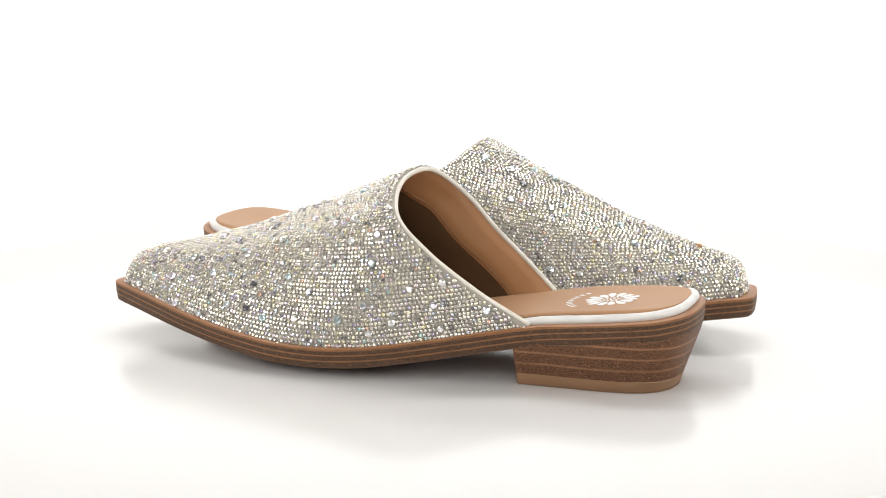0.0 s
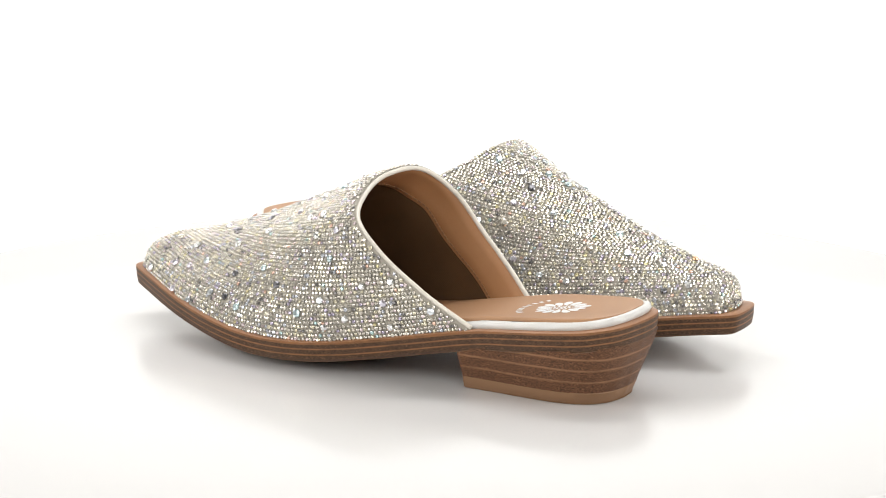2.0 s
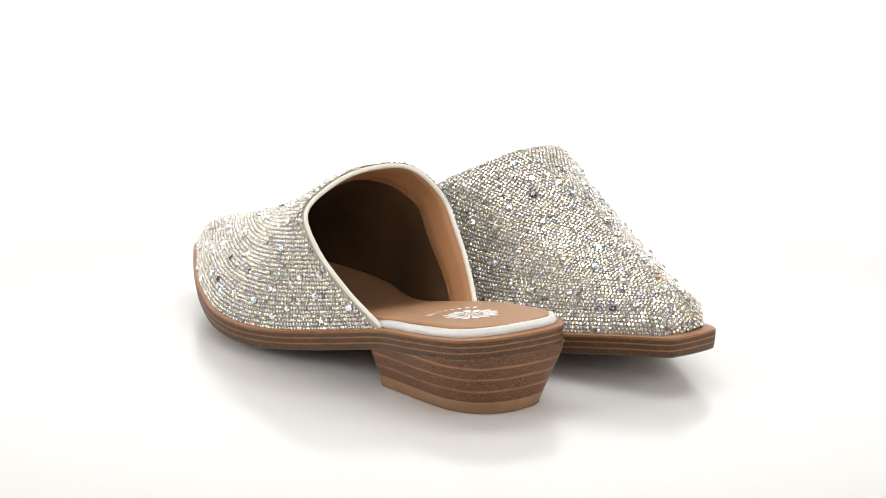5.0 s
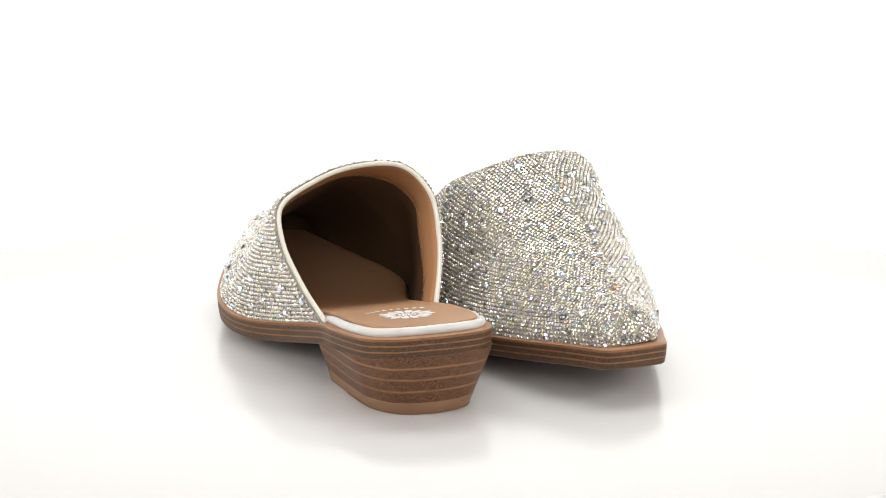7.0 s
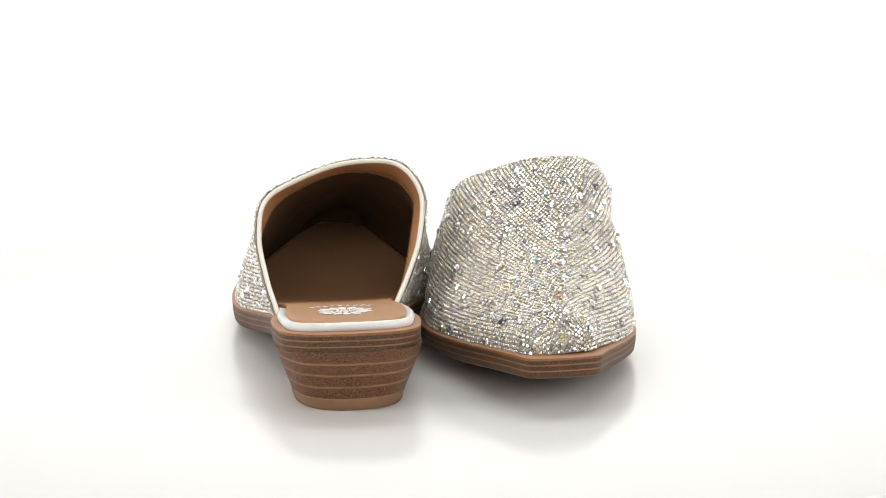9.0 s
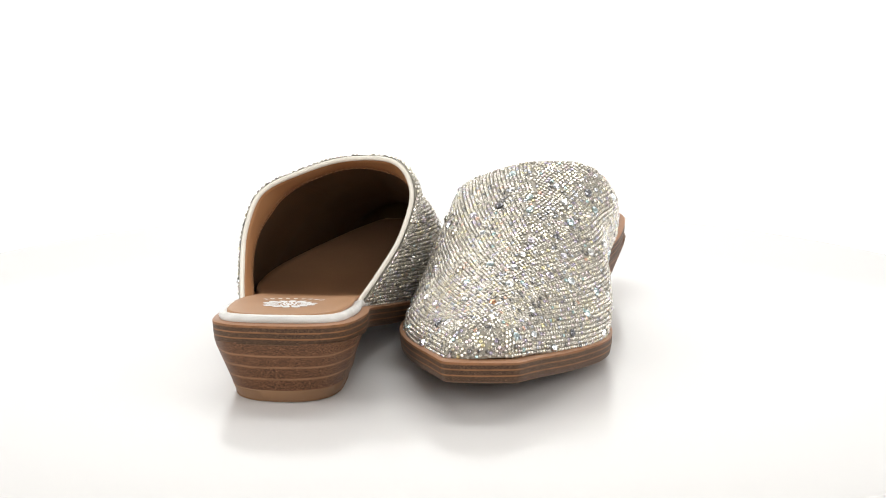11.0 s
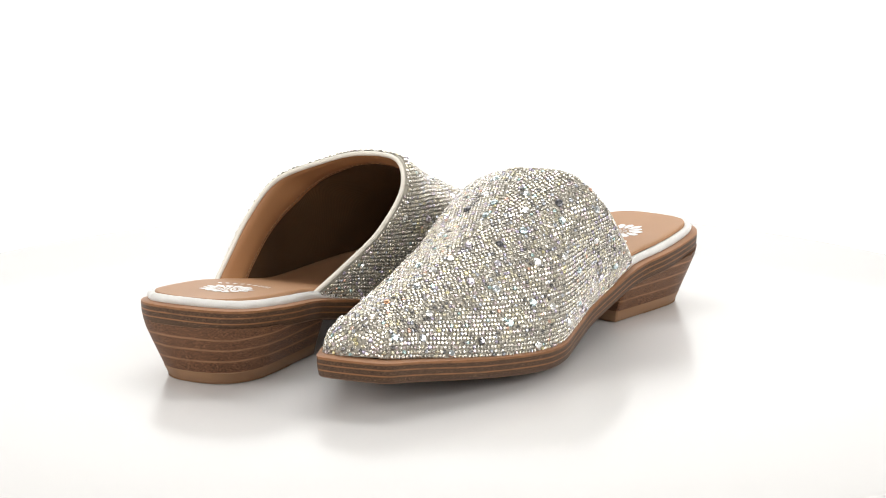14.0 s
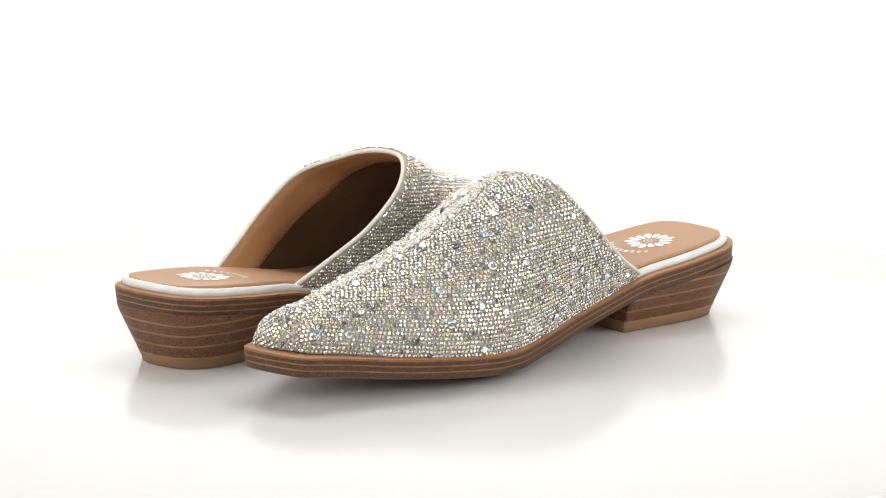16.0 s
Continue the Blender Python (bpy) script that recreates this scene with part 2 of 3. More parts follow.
# ------------------------------------------------------------ the shoe, in millimetres: x to the toe from the heel's breast, +y to the inner side
LAT = [(-30, -31.5), (-5, -28.8), (20, -30.3), (45, -34.2), (70, -39.2), (95, -40), (120, -36), (150, -24.3), (180, -8.9), (211.4, 10.8)]
MED = [(-30, 33.4), (-5, 32), (20, 35), (45, 39.6), (70, 48.4), (95, 57.8), (120, 59.6), (150, 54), (180, 46.2), (200.7, 41.2)]
HEEL_BACK = [(-76.5, 0), (-75.5, 11.8), (-70.9, 22.2), (-58.6, 29.9)]
TOP_Z = curve_of([(-80, 36.8), (-65, 35), (-40, 32.3), (-15, 29.5), (10, 24.9), (40, 19), (70, 14.8), (100, 13.6), (130, 15.5), (160, 18.7), (190, 22.5), (215, 24.8)])
THICK = 9.6
LEFT_THROAT = [(-6, -27.5, 27.9), (14.4, -30.8, 40.4), (35.4, -32.2, 55.3), (52.9, -27.1, 69.4), (62.1, -9.3, 77.8), (64.6, 12.8, 83.9),
               (59.9, 36.3, 83.4), (46.9, 46.5, 71), (29.4, 43.5, 53.6), (11.6, 36.1, 40.8), (-6.7, 26.3, 27.3)]
RIGHT_THROAT = [(-6, -27.5, 27.9), (15, -29.4, 40.2), (35.6, -29.4, 54.8), (53.6, -24, 69), (62.4, -8.2, 77.6), (64.6, 12.8, 83.9),
                (59.9, 36.3, 83), (48.4, 47, 68.5), (31, 45.4, 50.4), (13.4, 39, 37.6), (-6.7, 27, 27.1)]
RIDGE = curve_of([(-20, 96), (20, 94), (60, 84.7), (80, 78.4), (100, 70.1), (120, 61.7), (140, 53.9), (160, 47.9), (180, 42.6), (190, 40.5), (196, 38.5), (200, 36.2), (202.8, 30.8), (204, 24.4)])
SEC_X = (20, 62, 110, 182, 200)
SEC = ([(-1, 0), (-1.06, .18), (-1.07, .36), (-.98, .56), (-.78, .78), (-.40, .92), (.18, 1.0), (.70, .96), (1.10, .72), (1.22, .45), (1.14, .2), (1, 0)],
       [(-1, 0), (-1.0, .18), (-.96, .36), (-.84, .56), (-.67, .76), (-.39, .88), (.19, .985), (.69, .96), (1.02, .73), (1.08, .45), (1.08, .2), (1, 0)],
       [(-1, 0), (-.93, .16), (-.79, .35), (-.62, .56), (-.40, .77), (-.06, .92), (.27, 1.0), (.56, .87), (.79, .66), (.93, .39), (1.0, .18), (1, 0)],
       [(-1, 0), (-.95, .18), (-.80, .42), (-.58, .64), (-.30, .84), (0, .96), (.25, 1.0), (.52, .88), (.76, .66), (.92, .38), (.98, .18), (1, 0)],
       [(-1, 0), (-1.0, .24), (-.93, .47), (-.77, .72), (-.47, .91), (-.12, .99), (.2, 1.0), (.5, .96), (.78, .80), (.94, .50), (1.0, .24), (1, 0)])
LAT_Y = curve_of([(-60, -30)] + LAT)
MED_Y = curve_of([(-60, 31)] + MED + [(208, 38.5)])
SECS = [spline(s, 8) for s in SEC]


def plan_loop(n=340):
    lat = spline(HEEL_BACK[:1] + [(x, -y) for x, y in HEEL_BACK[1:]] + LAT, 14)
    med = spline(HEEL_BACK[:1] + HEEL_BACK[1:] + MED, 14)
    tip = [lat[-1] * (1 - t) + med[-1] * t + np.array((1.7 * math.sin(math.pi * t), 0)) for t in (0.04, 0.12, 0.3, 0.5, 0.7, 0.88, 0.96)]
    p = resample(np.vstack([lat[:-1], tip, med[:-1][::-1]])[:-1], n, True)
    for _ in range(2):
        q = (np.roll(p, 1, 0) + 2 * p + np.roll(p, -1, 0)) / 4
        p = np.where(p[:, :1] > 182, q, p)
    return np.column_stack([p, TOP_Z(p[:, 0])])


def section(u, v):
    """The upper's outside at station u and v in 0..1 from the outer to the inner foot edge."""
    k = float(np.interp(u, SEC_X, range(len(SEC_X))))
    i = min(int(k), len(SEC_X) - 2)
    f = k - i
    s = SECS[i] * (1 - f) + SECS[i + 1] * f
    idx = v * (len(s) - 1)
    y, z = np.interp(idx, range(len(s)), s[:, 0]), np.interp(idx, range(len(s)), s[:, 1])
    edge = np.interp(u, (165, 204), (2.2, 4.0))
    yl, ym, zb = LAT_Y(u) + edge, MED_Y(u) - edge, TOP_Z(u) - 0.4
    shear = np.interp(u, (140, 204), (0, 4.4))
    return np.stack([u - shear * y + np.interp(u, (140, 204), (0, 1.0)) * (-4.0 + 3.6 * (1 - y * y)), (yl + ym) / 2 + y * (ym - yl) / 2, zb + z * (RIDGE(u) - zb)], 1)


def upper_grid(throat, nu=130, nv=150):
    """The upper from the throat (row 0) to the toe (last row): a grid of places, rows by columns of v."""
    vs = np.linspace(0, 1, nv)
    us = np.concatenate([np.linspace(-20, 190, 420), np.linspace(190.4, 204, 70)])
    full = np.stack([section(u, vs) for u in us])
    thr = resample(spline(throat, 16), 400)
    arc = np.linspace(0, 1, 400)
    rows = np.zeros((nu, nv, 3))
    tt = np.concatenate([np.linspace(0, 0.93, nu - 24), np.linspace(0.93, 1, 25)[1:]])
    hit = []
    for j in range(nv):
        line = full[:, j]
        d = np.linalg.norm(line[:, None] - thr[None], axis=2)
        pen = 60 * np.abs(arc[None] - (0.03 + 0.94 * vs[j])) ** 1.5
        hit.append(np.unravel_index((d + pen).argmin(), d.shape))
    ia = np.array([h[0] for h in hit], float)
    ta = np.maximum.accumulate(np.array([h[1] for h in hit], float))
    ker = np.ones(7) / 7
    ia = np.convolve(np.pad(ia, 3, mode="edge"), ker, "valid")
    ta = np.convolve(np.pad(ta, 3, mode="edge"), ker, "valid")
    ta[0], ta[-1] = 0, 399
    for j in range(nv):
        idx = ia[j] + (len(us) - 1 - ia[j]) * tt
        line = np.stack([np.interp(idx, range(len(us)), full[:, j, c]) for c in range(3)], 1)
        goal = np.array([np.interp(ta[j], range(400), thr[:, c]) for c in range(3)])
        off = goal - line[0]
        fall = np.clip(1 - np.linalg.norm(line - line[0], axis=1) / 34.0, 0, 1)
        rows[:, j] = line + off * (fall * fall * (3 - 2 * fall))[:, None]
    return rows, grid_normals(rows), us, ia, tt


def grid_faces(nr, nc):
    return [(r * nc + c, r * nc + c + 1, (r + 1) * nc + c + 1, (r + 1) * nc + c) for r in range(nr - 1) for c in range(nc - 1)]


def grid_normals(g):
    a, b = np.gradient(g, axis=0), np.gradient(g, axis=1)
    n = np.cross(a, b)
    n /= np.linalg.norm(n, axis=2)[..., None] + 1e-9
    if n[g.shape[0] // 2, g.shape[1] // 2][2] < 0:
        n = -n
    return n


LOOP = plan_loop()


def to_metres(v, side):
    v = np.asarray(v, float) * 0.001
    v[:, 1] *= side
    return v


def flip(faces, side):
    return faces if side > 0 else [tuple(reversed(f)) for f in faces]


def stone_shape(sides=6):
    """A cut stone of radius 1: girdle, two rings of crown facets and a small table."""
    a = np.linspace(0, 2 * math.pi, sides, endpoint=False)
    h = math.pi / sides
    v = [(math.cos(k), math.sin(k), 0.0) for k in a] + [(0.97 * math.cos(k), 0.97 * math.sin(k), 0.20) for k in a]
    v += [(0.80 * math.cos(k + h), 0.80 * math.sin(k + h), 0.44) for k in a] + [(0.54 * math.cos(k), 0.54 * math.sin(k), 0.64) for k in a]
    f = []
    for i in range(sides):
        j = (i + 1) % sides
        f += [(i, j, sides + j, sides + i), (sides + i, sides + j, 2 * sides + i), (sides + j, 2 * sides + j, 2 * sides + i)]
        f += [(2 * sides + i, 3 * sides + j, 3 * sides + i), (2 * sides + i, 2 * sides + j, 3 * sides + j)]
    f.append(tuple(3 * sides + i for i in range(sides)))
    return np.array(v), f


def frames_at(nrm, spin, tilt):
    """Turned axes for each stone: its normal, tipped a little, and a spin round it."""
    n = nrm + tilt
    n /= np.linalg.norm(n, axis=1)[:, None]
    ref = np.where(np.abs(n[:, :1]) < 0.8, np.array([[1.0, 0, 0]]), np.array([[0, 1.0, 0]]))
    x = np.cross(ref, n)
    x /= np.linalg.norm(x, axis=1)[:, None]
    y = np.cross(n, x)
    c, s = np.cos(spin)[:, None], np.sin(spin)[:, None]
    return x * c + y * s, y * c - x * s, n


def stone_places(rng, cloth):
    """Rows of stones that follow the foot edge on both sides and meet along the ridge."""
    GRID, NORM, STATIONS, CUT, STEPS = cloth
    nr, nc = GRID.shape[:2]
    n = len(STATIONS)
    us = np.linspace(0, n - 1, 560)
    cols = np.arange(nc)
    places, normals = np.full((len(us), nc, 3), np.nan), np.full((len(us), nc, 3), np.nan)
    for j in cols:
        t = (us - CUT[j]) / (n - 1 - CUT[j])
        r = np.interp(t, STEPS, np.arange(nr))
        ok = t >= 0.0
        for c in range(3):
            places[ok, j, c] = np.interp(r[ok], np.arange(nr), GRID[:, j, c])
            normals[ok, j, c] = np.interp(r[ok], np.arange(nr), NORM[:, j, c])
    ridge = int(nc * 0.545)
    pos, nor = [], []
    for order in (np.arange(0, ridge + 1), np.arange(nc - 1, ridge, -1)):
        g, q = places[:, order], normals[:, order]
        step = np.linalg.norm(np.diff(g, axis=1), axis=2)
        step[np.isnan(step)] = 1e6
        arc = np.concatenate([np.zeros((len(us), 1)), np.cumsum(step, axis=1)], axis=1)
        arc[np.isnan(g[:, 0, 0])] = 1e7
        k = 0
        while True:
            d = 1.0 + 1.90 * k
            line, nline = [], []
            for i in range(len(us)):
                if arc[i, 0] > 1 or arc[i].searchsorted(d) >= len(order):
                    continue
                hi = arc[i].searchsorted(d)
                if arc[i, hi] > 1e5 or hi == 0:
                    continue
                f = (d - arc[i, hi - 1]) / (arc[i, hi] - arc[i, hi - 1])
                line.append(g[i, hi - 1] * (1 - f) + g[i, hi] * f)
                nline.append(q[i, hi - 1] * (1 - f) + q[i, hi] * f)
            k += 1
            if k > 100:
                break
            if len(line) < 3:
                continue
            line, nline = np.array(line), np.array(nline)
            run = np.concatenate([[0], np.cumsum(np.linalg.norm(np.diff(line, axis=0), axis=1))])
            if run[-1] < 2:
                continue
            m = int((run[-1] - 1.3) / 1.92)
            if m < 1:
                continue
            at = run[-1] - 0.7 - 1.92 * (np.arange(m) + 0.36 * (k % 2)) + rng.normal(0, 0.09, m)
            p = np.stack([np.interp(at, run, line[:, c]) for c in range(3)], 1) + rng.normal(0, 0.07, (m, 3))
            w = np.stack([np.interp(at, run, nline[:, c]) for c in range(3)], 1)
            pos.append(p)
            nor.append(w / np.linalg.norm(w, axis=1)[:, None])
    return close_set(np.vstack(pos), np.vstack(nor), GRID, NORM)


def close_set(pos, nor, GRID, NORM):
    """Drops stones that crowd one another, then fills bare spots."""
    cells, keep_p, keep_n = {}, [], []

    def clear(p, gap):
        c = tuple(int(math.floor(k / 2.2)) for k in p)
        for i in (-1, 0, 1):
            for j in (-1, 0, 1):
                for k in (-1, 0, 1):
                    for q in cells.get((c[0] + i, c[1] + j, c[2] + k), ()):
                        if (q[0] - p[0]) ** 2 + (q[1] - p[1]) ** 2 + (q[2] - p[2]) ** 2 < gap * gap:
                            return False
        cells.setdefault(c, []).append(p)
        return True

    for p, q in zip(pos.tolist(), nor.tolist()):
        if clear(p, 1.42):
            keep_p.append(p)
            keep_n.append(q)
    fine, fine_n = GRID[1:], NORM[1:]
    for a, b in ((fine, fine_n), ((fine[:-1] + fine[1:]) / 2, (fine_n[:-1] + fine_n[1:]) / 2)):
        for p, q in zip(a.reshape(-1, 3).tolist(), b.reshape(-1, 3).tolist()):
            if clear(p, 1.60):
                keep_p.append(p)
                keep_n.append(q)
    out = np.array(keep_n)
    return np.array(keep_p), out / np.linalg.norm(out, axis=1)[:, None]


def nearest_on_upper(p, GRID, NORM):
    d = np.linalg.norm(GRID - np.asarray(p), axis=2)
    i = np.unravel_index(d.argmin(), d.shape)
    return GRID[i], NORM[i]


# plainly seen large stones: (x, y, z, sort)
INNER_STONES = [(77, 41, 73, "smoky"), (114, 36, 59, "smoky"), (104, 48, 50, "clear"), (86, 44, 64, "clear"), (79, 46, 66, "clear"),
                (56, 51, 51, "clear"), (179, 24, 42, "amber"), (191, 39, 33, "clear"), (177, 44, 31, "clear")]
OUTER_STONES = [(95, 4, 67, "smoky"), (112, 1, 58, "clear"), (137, -2, 46, "clear"), (189, 7, 34, "clear"), (179, 0, 32, "smoky"), (86, 9, 73, "clear")]
LEFT_STONES = [(95, -29, 36, "smoky"), (117, -31, 23, "clear"), (101, -34, 24, "clear"), (68, -35, 33, "clear"), (36, -33, 35, "clear"), (128, -30, 28, "smoky")]


def ink(a, b, wide, z):
    """A flat stroke from a to b on the insole."""
    a, b = np.array(a, float), np.array(b, float)
    d = (b - a) / np.linalg.norm(b - a)
    n = np.array((-d[1], d[0])) * wide / 2
    c = [a - n, b - n, b + n, a + n]
    return [(p[0], p[1], z(p[0], p[1])) for p in c]


def insole_z(x, y):
    rise = np.interp(x, (-70, 0, 60, 200), (3.9, 4.0, 3.0, 2.4))
    return TOP_Z(x) + rise + 0.0010 * np.asarray(y) ** 2


def build_mule(side, seed, label, chosen, count):
    rng = np.random.default_rng(seed)
    cloth = upper_grid(LEFT_THROAT if side < 0 else RIGHT_THROAT)
    GRID, NORM = cloth[:2]
    shoe = new("mule_shoe")
    tagged(shoe, label, "shoe", "pair of mules on the turntable")

    # outsole: top lip, banded side, underside
    top = LOOP
    n = len(top)
    run = np.concatenate([[0], np.cumsum(np.linalg.norm(np.diff(top[:, :2], axis=0), axis=1))])
    low = inset(top, 0.9)
    low[:, 2] -= THICK
    levels = [inset(top, 4.0), inset(top, 0.7), top.copy(), None, low, inset(low, 0.8), inset(low, 7.0), inset(low, 16.0)]
    levels[0][:, 2] += 0.0
    levels[2][:, 2] -= 0.5
    levels[3] = inset(top, 0.25)
    levels[3][:, 2] -= THICK * 0.55
    levels[4][:, 2] += 0.6
    for lv, d in ((levels[6], 1.2), (levels[7], 1.9)):
        lv[:, 2] -= d
    levels[5][:, 2] = np.maximum(levels[5][:, 2], 0.3)
    for lv in levels[5:]:
        lv[:, 2] = np.maximum(lv[:, 2], 0.05)
    v, f = rings(levels, True)
    strip = [(i, i + 1, n - i - 1, n - i) for i in range(1, n // 2 - 1)] + [(0, 1, n - 1)]
    f += [tuple(reversed(q)) for q in strip] + [tuple(7 * n + i for i in q) for q in strip]
    vcoord = [1.0, 1.0, 0.97, 0.45, 0.04, 0.0, 0.0, 0.0]
    uvs = [(run[i] * 0.001, c) for c in vcoord for i in range(n)]
    slots = [1] * (2 * n) + [0] * (2 * n) + [2] * (3 * n) + [1] * len(strip) + [2] * len(strip)
    part("outsole", mesh_of("outsole", to_metres(v, side), flip(f, side), [SOLE_WOOD, SOLE_TOP, SOLE_UNDER], True, slots, uvs, 40), shoe,
         "dark brown stacked-leather outsole with tan lines")

    # heel block and its rubber lift
    def heel_loop(t, z):
        """t: 0 at the ground, 1 under the sole."""
        back, half, breast = -66.6 - 9.0 * t, 23.2 + 8.2 * t, 1.2 + 0.4 * t
        front = 22.6 + 5.2 * t
        pts = [(breast, -front + 0.8), (breast - 0.8, -front), (-14, -(front * 0.55 + half * 0.45)), (back + 29, -half), (back + 17, -half * (0.955 - 0.02 * t)), (back + 7.2 - 1.5 * t, -half * (0.77 - 0.03 * t)), (back + 1.7 - 0.6 * t, -half * (0.44 - 0.03 * t)), (back, 0)]
        arc = spline(pts[1:], 8)
        arc = np.vstack([[pts[0]], arc])
        full = np.vstack([arc, (arc[:-1] * (1, -1))[::-1]])
        p = np.vstack([full, [(breast, y) for y in np.linspace(front - 0.8, -front + 0.8, 12)[1:-1]]])
        p = np.column_stack([p[:, 0], p[:, 1] + 0.6 - 0.1 * t, np.full(len(p), float(z))])
        if t > 0.99:
            p[:, 2] = TOP_Z(p[:, 0]) - THICK + 1.4
        return p

    hl, uvs = [], []
    under = TOP_Z(-36.0) - THICK
    for t in (0.19, 0.35, 0.5, 0.65, 0.8, 0.9):
        lp = heel_loop(t, 0)
        lp[:, 2] = 5.4 + (t - 0.19) / 0.81 * (TOP_Z(lp[:, 0]) - THICK - 5.4)
        hl.append(lp)
    hl.append(heel_loop(1.0, 0))
    for lp in hl:
        uvs += [(0, z / 27.0) for z in lp[:, 2]]
    v, f = rings(hl, True, True, True)
    heel = part("heel_block", mesh_of("heel_block", to_metres(v, side), flip(f, side), HEEL_WOOD, True, None, uvs, 40), shoe, "mid brown stacked-leather block heel")
    lift = [heel_loop(0.0, 0.0), heel_loop(0.0, 0.5), heel_loop(0.2, 5.2), heel_loop(0.19, 5.5)]
    lift[0] = inset(lift[0], 0.4)
    v, f = rings(lift, True, True, True)
    part("heel_lift", mesh_of("heel_lift", to_metres(v, side), flip(f, side), LIFT, True, crease=40), heel, "tan rubber heel lift")

    # fine ribs moulded round the foot of the lift
    edge = resample(heel_loop(0.0, 0.0), 190, True)
    out_way = edge - inset(edge, 1.0)
    tv, tf = [], []
    for k in np.nonzero(edge[:, 0] < -22)[0]:
        d = np.array((-out_way[k, 1], out_way[k, 0], 0.0)) * 0.24
        b = len(tv)
        for rise in (0.05, 0.95):
            tv += [edge[k] - out_way[k] * 0.6 - d + (0, 0, rise), edge[k] + out_way[k] * 0.22 - d + (0, 0, rise),
                   edge[k] + out_way[k] * 0.22 + d + (0, 0, rise), edge[k] - out_way[k] * 0.6 + d + (0, 0, rise)]
        tf += [tuple(b + i for i in q) for q in ((3, 2, 1, 0), (4, 5, 6, 7), (0, 1, 5, 4), (1, 2, 6, 5), (2, 3, 7, 6), (3, 0, 4, 7))]
    part("tread_ribs", mesh_of("tread_ribs", to_metres(tv, side), flip(tf, side), LIFT, False), heel, "fine ribs round the foot of the lift", "stuff")

    # white satin rim round the footbed
    rim = [inset(top, 3.6), inset(top, 3.0), inset(top, 3.2), inset(top, 4.2), inset(top, 5.6), inset(top, 8.5)]
    for lp, z in zip(rim, (0.0, 1.2, 2.5, 3.3, 3.2, 1.9)):
        lp[:, 2] += z * np.interp(lp[:, 0], (-10, 30, 60), (1, 0.6, 0.45))
    for lp, amp in zip(rim, (0, 0.5, 0.8, 0.6, 0.15, 0)):
        ripple = np.array([noise.noise(Vector((r * 0.13, amp * 3, seed))) + 0.5 * noise.noise(Vector((r * 0.4, amp * 5, seed + 7))) for r in run])
        lp[:, 2] += amp * ripple
        lp[:, :2] += ((lp - inset(lp, 1.0))[:, :2]) * (amp * ripple)[:, None]
    keep = [i for i in range(n) if top[i, 0] < (20 if top[i, 1] < 0 else 38)]
    cut = sorted(keep, key=lambda i: (i + n // 2) % n)
    v, f = rings([lp[cut] for lp in rim], False)
    part("footbed_rim", mesh_of("footbed_rim", to_metres(v, side), flip(f, side), SATIN, True), shoe, "white satin rim round the footbed")

    # insole
    ring = resample(inset(top, 6.4)[:, :2], 400, True)
    centre = lambda x: np.interp(x, (-80, 0, 100, 200), (0, 1, 9, 25))
    outer = ring[ring[:, 1] < centre(ring[:, 0])]
    inside = ring[ring[:, 1] >= centre(ring[:, 0])]
    outer, inside = outer[outer[:, 0].argsort()], inside[inside[:, 0].argsort()]
    x0, x1 = ring[:, 0].min() + 0.02, ring[:, 0].max() - 1.0
    xs = x0 + (x1 - x0) * (1 - np.cos(np.linspace(0.0, math.pi, 90))) / 2
    across = np.array([-1, -1, -0.985, -0.9, -0.7, -0.45, -0.2, 0, 0.2, 0.45, 0.7, 0.9, 0.985, 1, 1])
    drop = np.array([1.5, 0.5, 0, 0, 0, 0, 0, 0, 0, 0, 0, 0, 0, 0.5, 1.5])
    v = []
    for x in xs:
        ya, yb = np.interp(x, outer[:, 0], outer[:, 1]), np.interp(x, inside[:, 0], inside[:, 1])
        y = (ya + yb) / 2 + across * (yb - ya) / 2
        v.append(np.column_stack([np.full(15, x), y, insole_z(x, y - (ya + yb) / 2) - drop]))
    f = grid_faces(len(xs), 15)
    v = np.vstack(v)
    insole = part("insole", mesh_of("insole", to_metres(v, side), flip(f, side), INSOLE, True, crease=60), shoe, "smooth tan leather insole")

    # printed daisy and the unlettered strokes of its arc of writing
    zl = lambda x, y: float(insole_z(x, y)) + 0.22
    fv, ff = [], []
    cx, cy = -36.0, 0.0
    for k in range(14):
        a = 2 * math.pi * k / 14
        rad = 12.2 + 0.7 * math.sin(k * 2.3)
        ring_p = []
        for u, wv in ((4.9, 0.6), (7.0, 1.25), (9.3, 1.9), (11.4, 1.35), (12.2, 0.0)):
            ring_p.append((u * rad / 12.2, wv))
        outline = ring_p + [(u, -wv) for u, wv in ring_p[-2::-1]]
        b = len(fv)
        for u, wv in outline:
            x, y = cx + u * math.cos(a) - wv * math.sin(a), cy + u * math.sin(a) + wv * math.cos(a)
            fv.append((x, y, zl(x, y)))
        ff.append(tuple(range(b, b + len(outline))))
    for k in range(22):
        a, r = k * 2.39996, 0.9 * math.sqrt(k + 0.3)
        x, y, b = cx + r * math.cos(a), cy + r * math.sin(a), len(fv)
        fv += [(x + 0.62 * math.cos(q), y + 0.62 * math.sin(q), zl(x, y) + 0.02) for q in np.linspace(0, 2 * math.pi, 7)[:-1]]
        ff.append(tuple(range(b, b + 6)))
    part("flower_print", mesh_of("flower_print", to_metres(fv, side), flip(ff, side), PRINT, False), insole, "white printed daisy")
    fv, ff = [], []
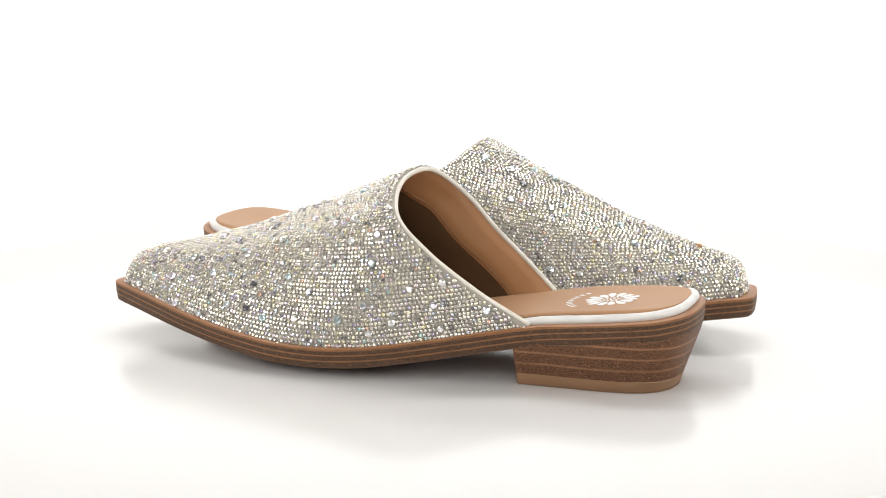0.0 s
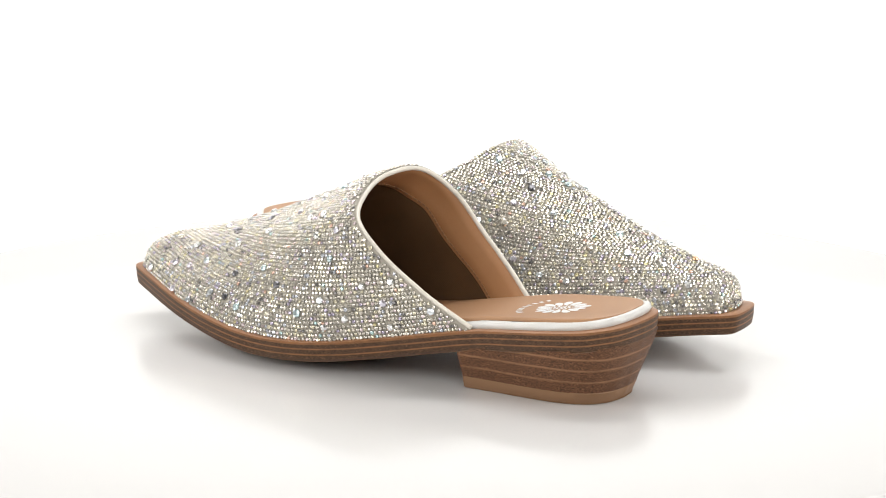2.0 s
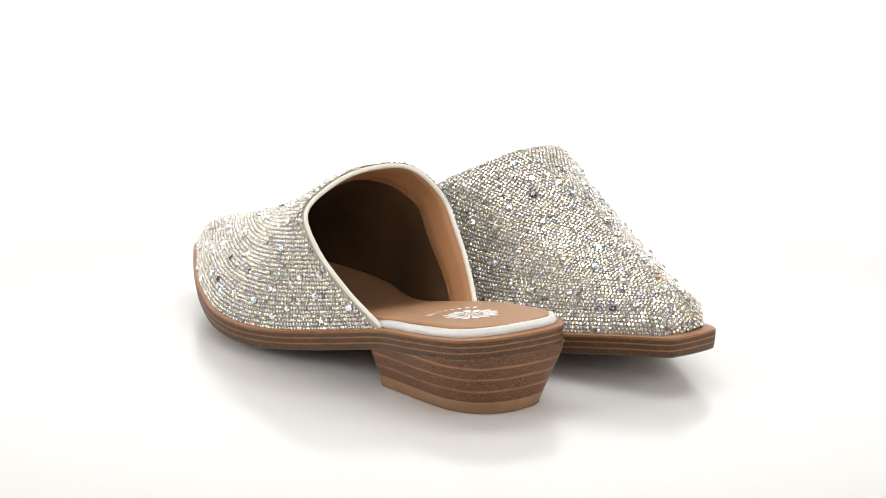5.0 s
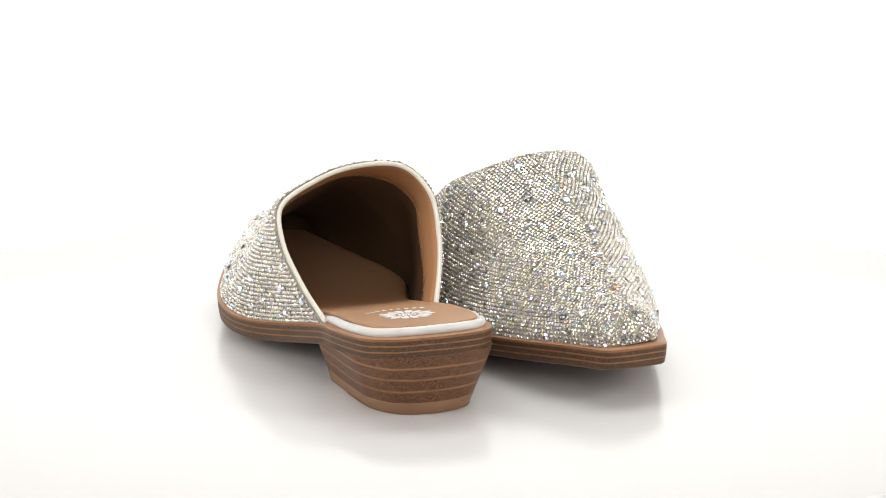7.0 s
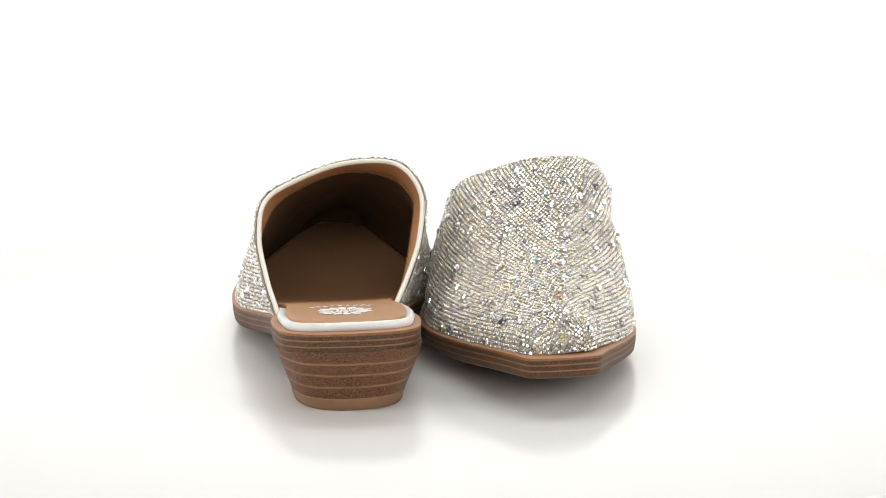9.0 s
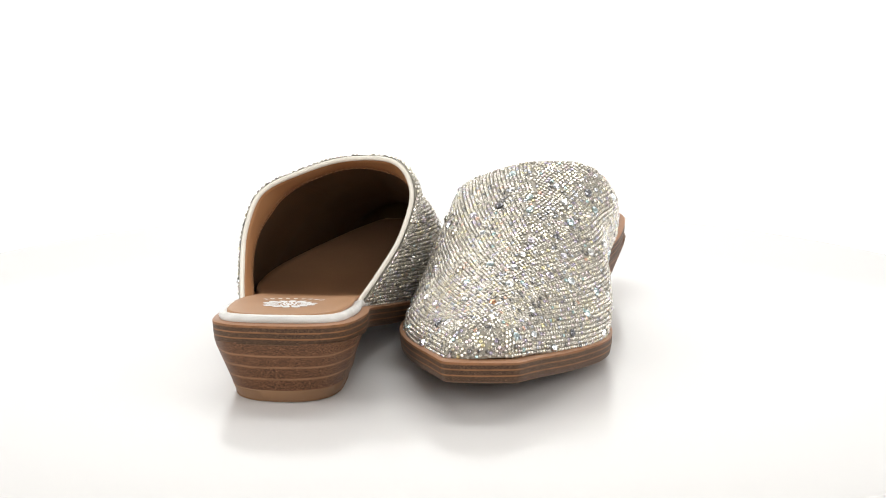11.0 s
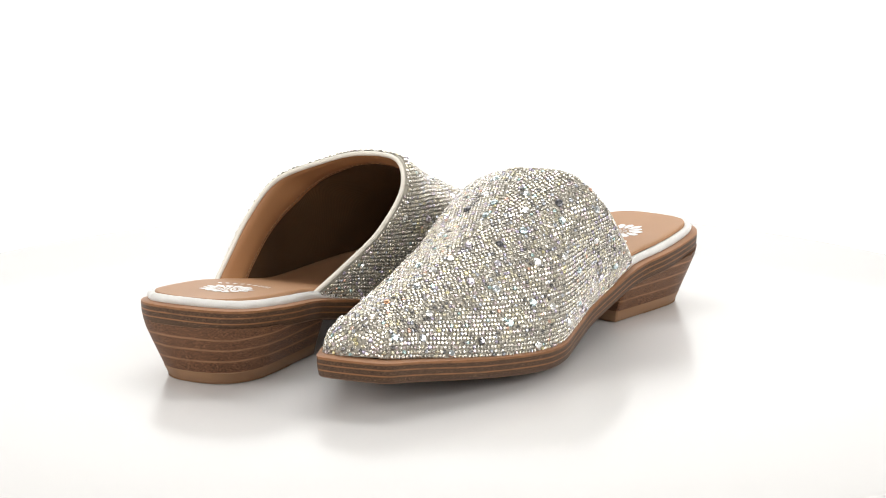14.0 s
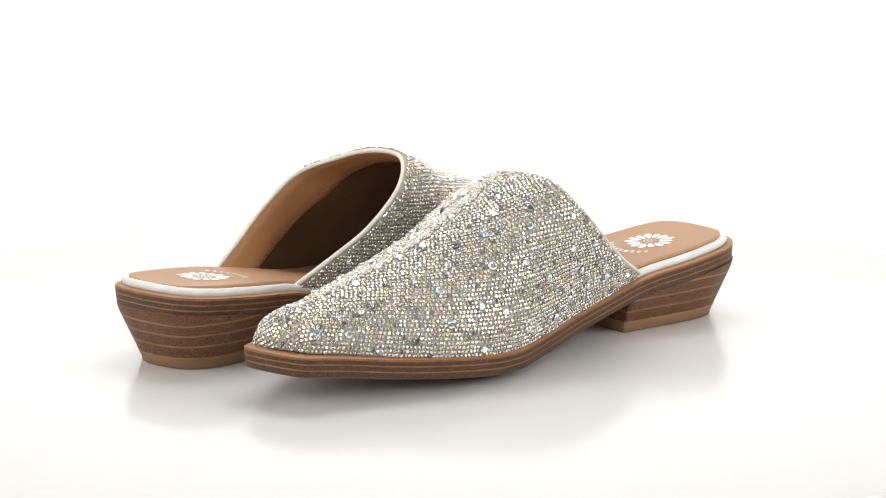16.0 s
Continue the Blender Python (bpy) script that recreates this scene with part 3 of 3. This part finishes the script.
    for k in range(9):
        a = radians(-42 + 84 * k / 8)
        c = ink((cx + 17.4 * math.cos(a), cy + 17.4 * math.sin(a)), (cx + 20.2 * math.cos(a), cy + 20.2 * math.sin(a)), 1.7, zl)
        b = len(fv)
        fv += c
        ff.append((b, b + 1, b + 2, b + 3))
    part("print_strokes", mesh_of("print_strokes", to_metres(fv, side), flip(ff, side), PRINT, False), insole, "white printed strokes in an arc")

    # upper: cloth shell, leather facing, cloth lining, piping, stitching
    nr, nc = GRID.shape[:2]
    faces = grid_faces(nr, nc)
    part("upper", mesh_of("upper", to_metres(GRID.reshape(-1, 3), side), flip(faces, side), NET, True), shoe, "silver-grey cloth upper under the crystals")
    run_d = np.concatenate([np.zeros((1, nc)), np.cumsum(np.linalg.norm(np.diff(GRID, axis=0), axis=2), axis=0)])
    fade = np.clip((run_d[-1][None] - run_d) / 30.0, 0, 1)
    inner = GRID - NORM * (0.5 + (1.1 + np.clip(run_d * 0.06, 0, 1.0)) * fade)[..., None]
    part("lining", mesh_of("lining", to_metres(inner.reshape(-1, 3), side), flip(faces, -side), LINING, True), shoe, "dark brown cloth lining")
    depth = np.interp(np.linspace(0, 1, nc), (0, 0.1, 0.3, 0.5, 0.7, 0.9, 1), (27, 28, 28, 15, 23, 23, 23))
    rows = []
    for q, lift_in in ((0.0, 1.2), (0.0, 2.1), (0.33, 2.7), (0.66, 3.1), (0.97, 3.4), (1.0, 2.8)):
        idx = np.array([np.interp(q * depth[j], run_d[:, j], range(nr)) for j in range(nc)])
        p = np.array([[np.interp(idx[j], range(nr), (GRID - NORM * lift_in)[:, j, c]) for c in range(3)] for j in range(nc)])
        rows.append(p)
    v = np.vstack(rows)
    part("facing", mesh_of("facing", to_metres(v, side), flip(grid_faces(len(rows), nc), -side), BAND, True), shoe, "tan leather facing inside the throat")
    path = resample(GRID[0] - NORM[0] * 1.35, 150)
    v, f = tube(path, 1.15, 10)
    part("piping", mesh_of("piping", to_metres(v, side), flip(f, side), PIPING, True), shoe, "cream satin piping round the throat")
    seam = []
    idx = np.array([np.interp(0.9 * depth[j], run_d[:, j], range(nr)) for j in range(nc)])
    seam = resample(np.array([[np.interp(idx[j], range(nr), (GRID - NORM * 3.45)[:, j, c]) for c in range(3)] for j in range(nc)]), 260)
    sv, sf = [], []
    for k in range(4, 256, 3):
        v, f = tube(seam[k:k + 3], 0.36, 5)
        f = [tuple(i + len(sv) for i in q) for q in f]
        sv += [tuple(q) for q in v]
        sf += f
    tagged(part("stitching", mesh_of("stitching", to_metres(sv, side), flip(sf, side), THREAD, True), shoe, "brown seam stitches"), kind="stuff")

    # large stones, each its own, then the close field of small ones round them
    big = mesh_of("large_stone", stone_shape(8)[0] * 0.001, stone_shape(8)[1], ACCENT, False)
    dark = mesh_of("smoky_stone", stone_shape(8)[0] * 0.001, stone_shape(8)[1], SMOKY, False)
    warm = mesh_of("amber_stone", stone_shape(8)[0] * 0.001, stone_shape(8)[1], AMBER, False)
    spots = [(*nearest_on_upper(c[:3], GRID, NORM), c[3]) for c in chosen]
    guard = 0
    while len(spots) < count and guard < 4000:
        guard += 1
        i, j = rng.integers(3, nr - 30), rng.integers(5, nc - 5)
        if all(np.linalg.norm(GRID[i, j] - s[0]) > 11 for s in spots):
            spots.append((GRID[i, j], NORM[i, j], "smoky" if rng.random() < 0.07 else "clear"))
    for p, q, sort in spots:
        size = 1.75 + 0.35 * rng.random() if sort != "amber" else 1.6
        x, y, z = frames_at(q[None], rng.random(1) * 6, rng.normal(0, 0.06, (1, 3)))
        rot = np.stack([x[0], y[0], z[0]], 1) * size
        at = p + q * 0.45
        m = Matrix([[*rot[0], at[0] * 0.001], [*rot[1], at[1] * 0.001], [*rot[2], at[2] * 0.001], [0, 0, 0, 1]])
        if side < 0:
            m = Matrix.Diagonal((1, -1, 1, 1)) @ m @ Matrix.Diagonal((1, -1, 1, 1))
        ob = part("crystal", {"smoky": dark, "amber": warm}.get(sort, big), shoe)
        ob.matrix_basis = m
    pos, nor = stone_places(rng, cloth)
    far = np.ones(len(pos), bool)
    for p, q, sort in spots:
        far &= np.linalg.norm(pos - p, axis=1) > 2.3
    pos, nor = pos[far], nor[far]
    size = rng.choice((0.80, 0.89, 0.95, 1.10), len(pos), p=(0.2, 0.4, 0.32, 0.08))
    sx, sy, sz = frames_at(nor, rng.random(len(pos)) * 6.28, rng.normal(0, 0.085, pos.shape))
    sv, sf = stone_shape(6)
    allv = (pos + nor * 0.34)[:, None] + size[:, None, None] * (sv[None, :, :1] * sx[:, None] + sv[None, :, 1:2] * sy[:, None] + sv[None, :, 2:] * sz[:, None])
    faces = [tuple(i + k * len(sv) for i in q) for k in range(len(pos)) for q in sf]
    part("crystal_field", mesh_of("crystal_field", to_metres(allv.reshape(-1, 3), side), flip(faces, side), STONE, False), shoe,
         "close rows of small clear crystals", "stuff")
    return shoe


build_booth()
turntable = build_turntable()
left_mule = build_mule(-1, 5, "silver crystal-covered mule with tan insole, heel beside its mate's toe", LEFT_STONES, 64)
right_mule = build_mule(1, 9, "silver crystal-covered mule with pointed toe beside its mate's heel", INNER_STONES + OUTER_STONES, 70)

LEFT_REST = pose(0.0422, -0.0729, 0.0004, -0.4, -0.1, 161.44)
RIGHT_REST = pose(-0.0452, 0.0619, 0.0004, -0.1, 0, -29.17)


def turned(t):
    """The turntable's turn at t seconds: clockwise from above, very nearly steady."""
    return pose(0, 0, 0, 0, 0, -6.97 * t - 0.0036 * t * t)


def motions():
    times = [float(k) for k in range(17)]
    walk(turntable, [(t, turned(t)) for t in times])
    walk(left_mule, [(t, turned(t) @ LEFT_REST) for t in times])
    walk(right_mule, [(t, turned(t) @ RIGHT_REST) for t in times])


motions()
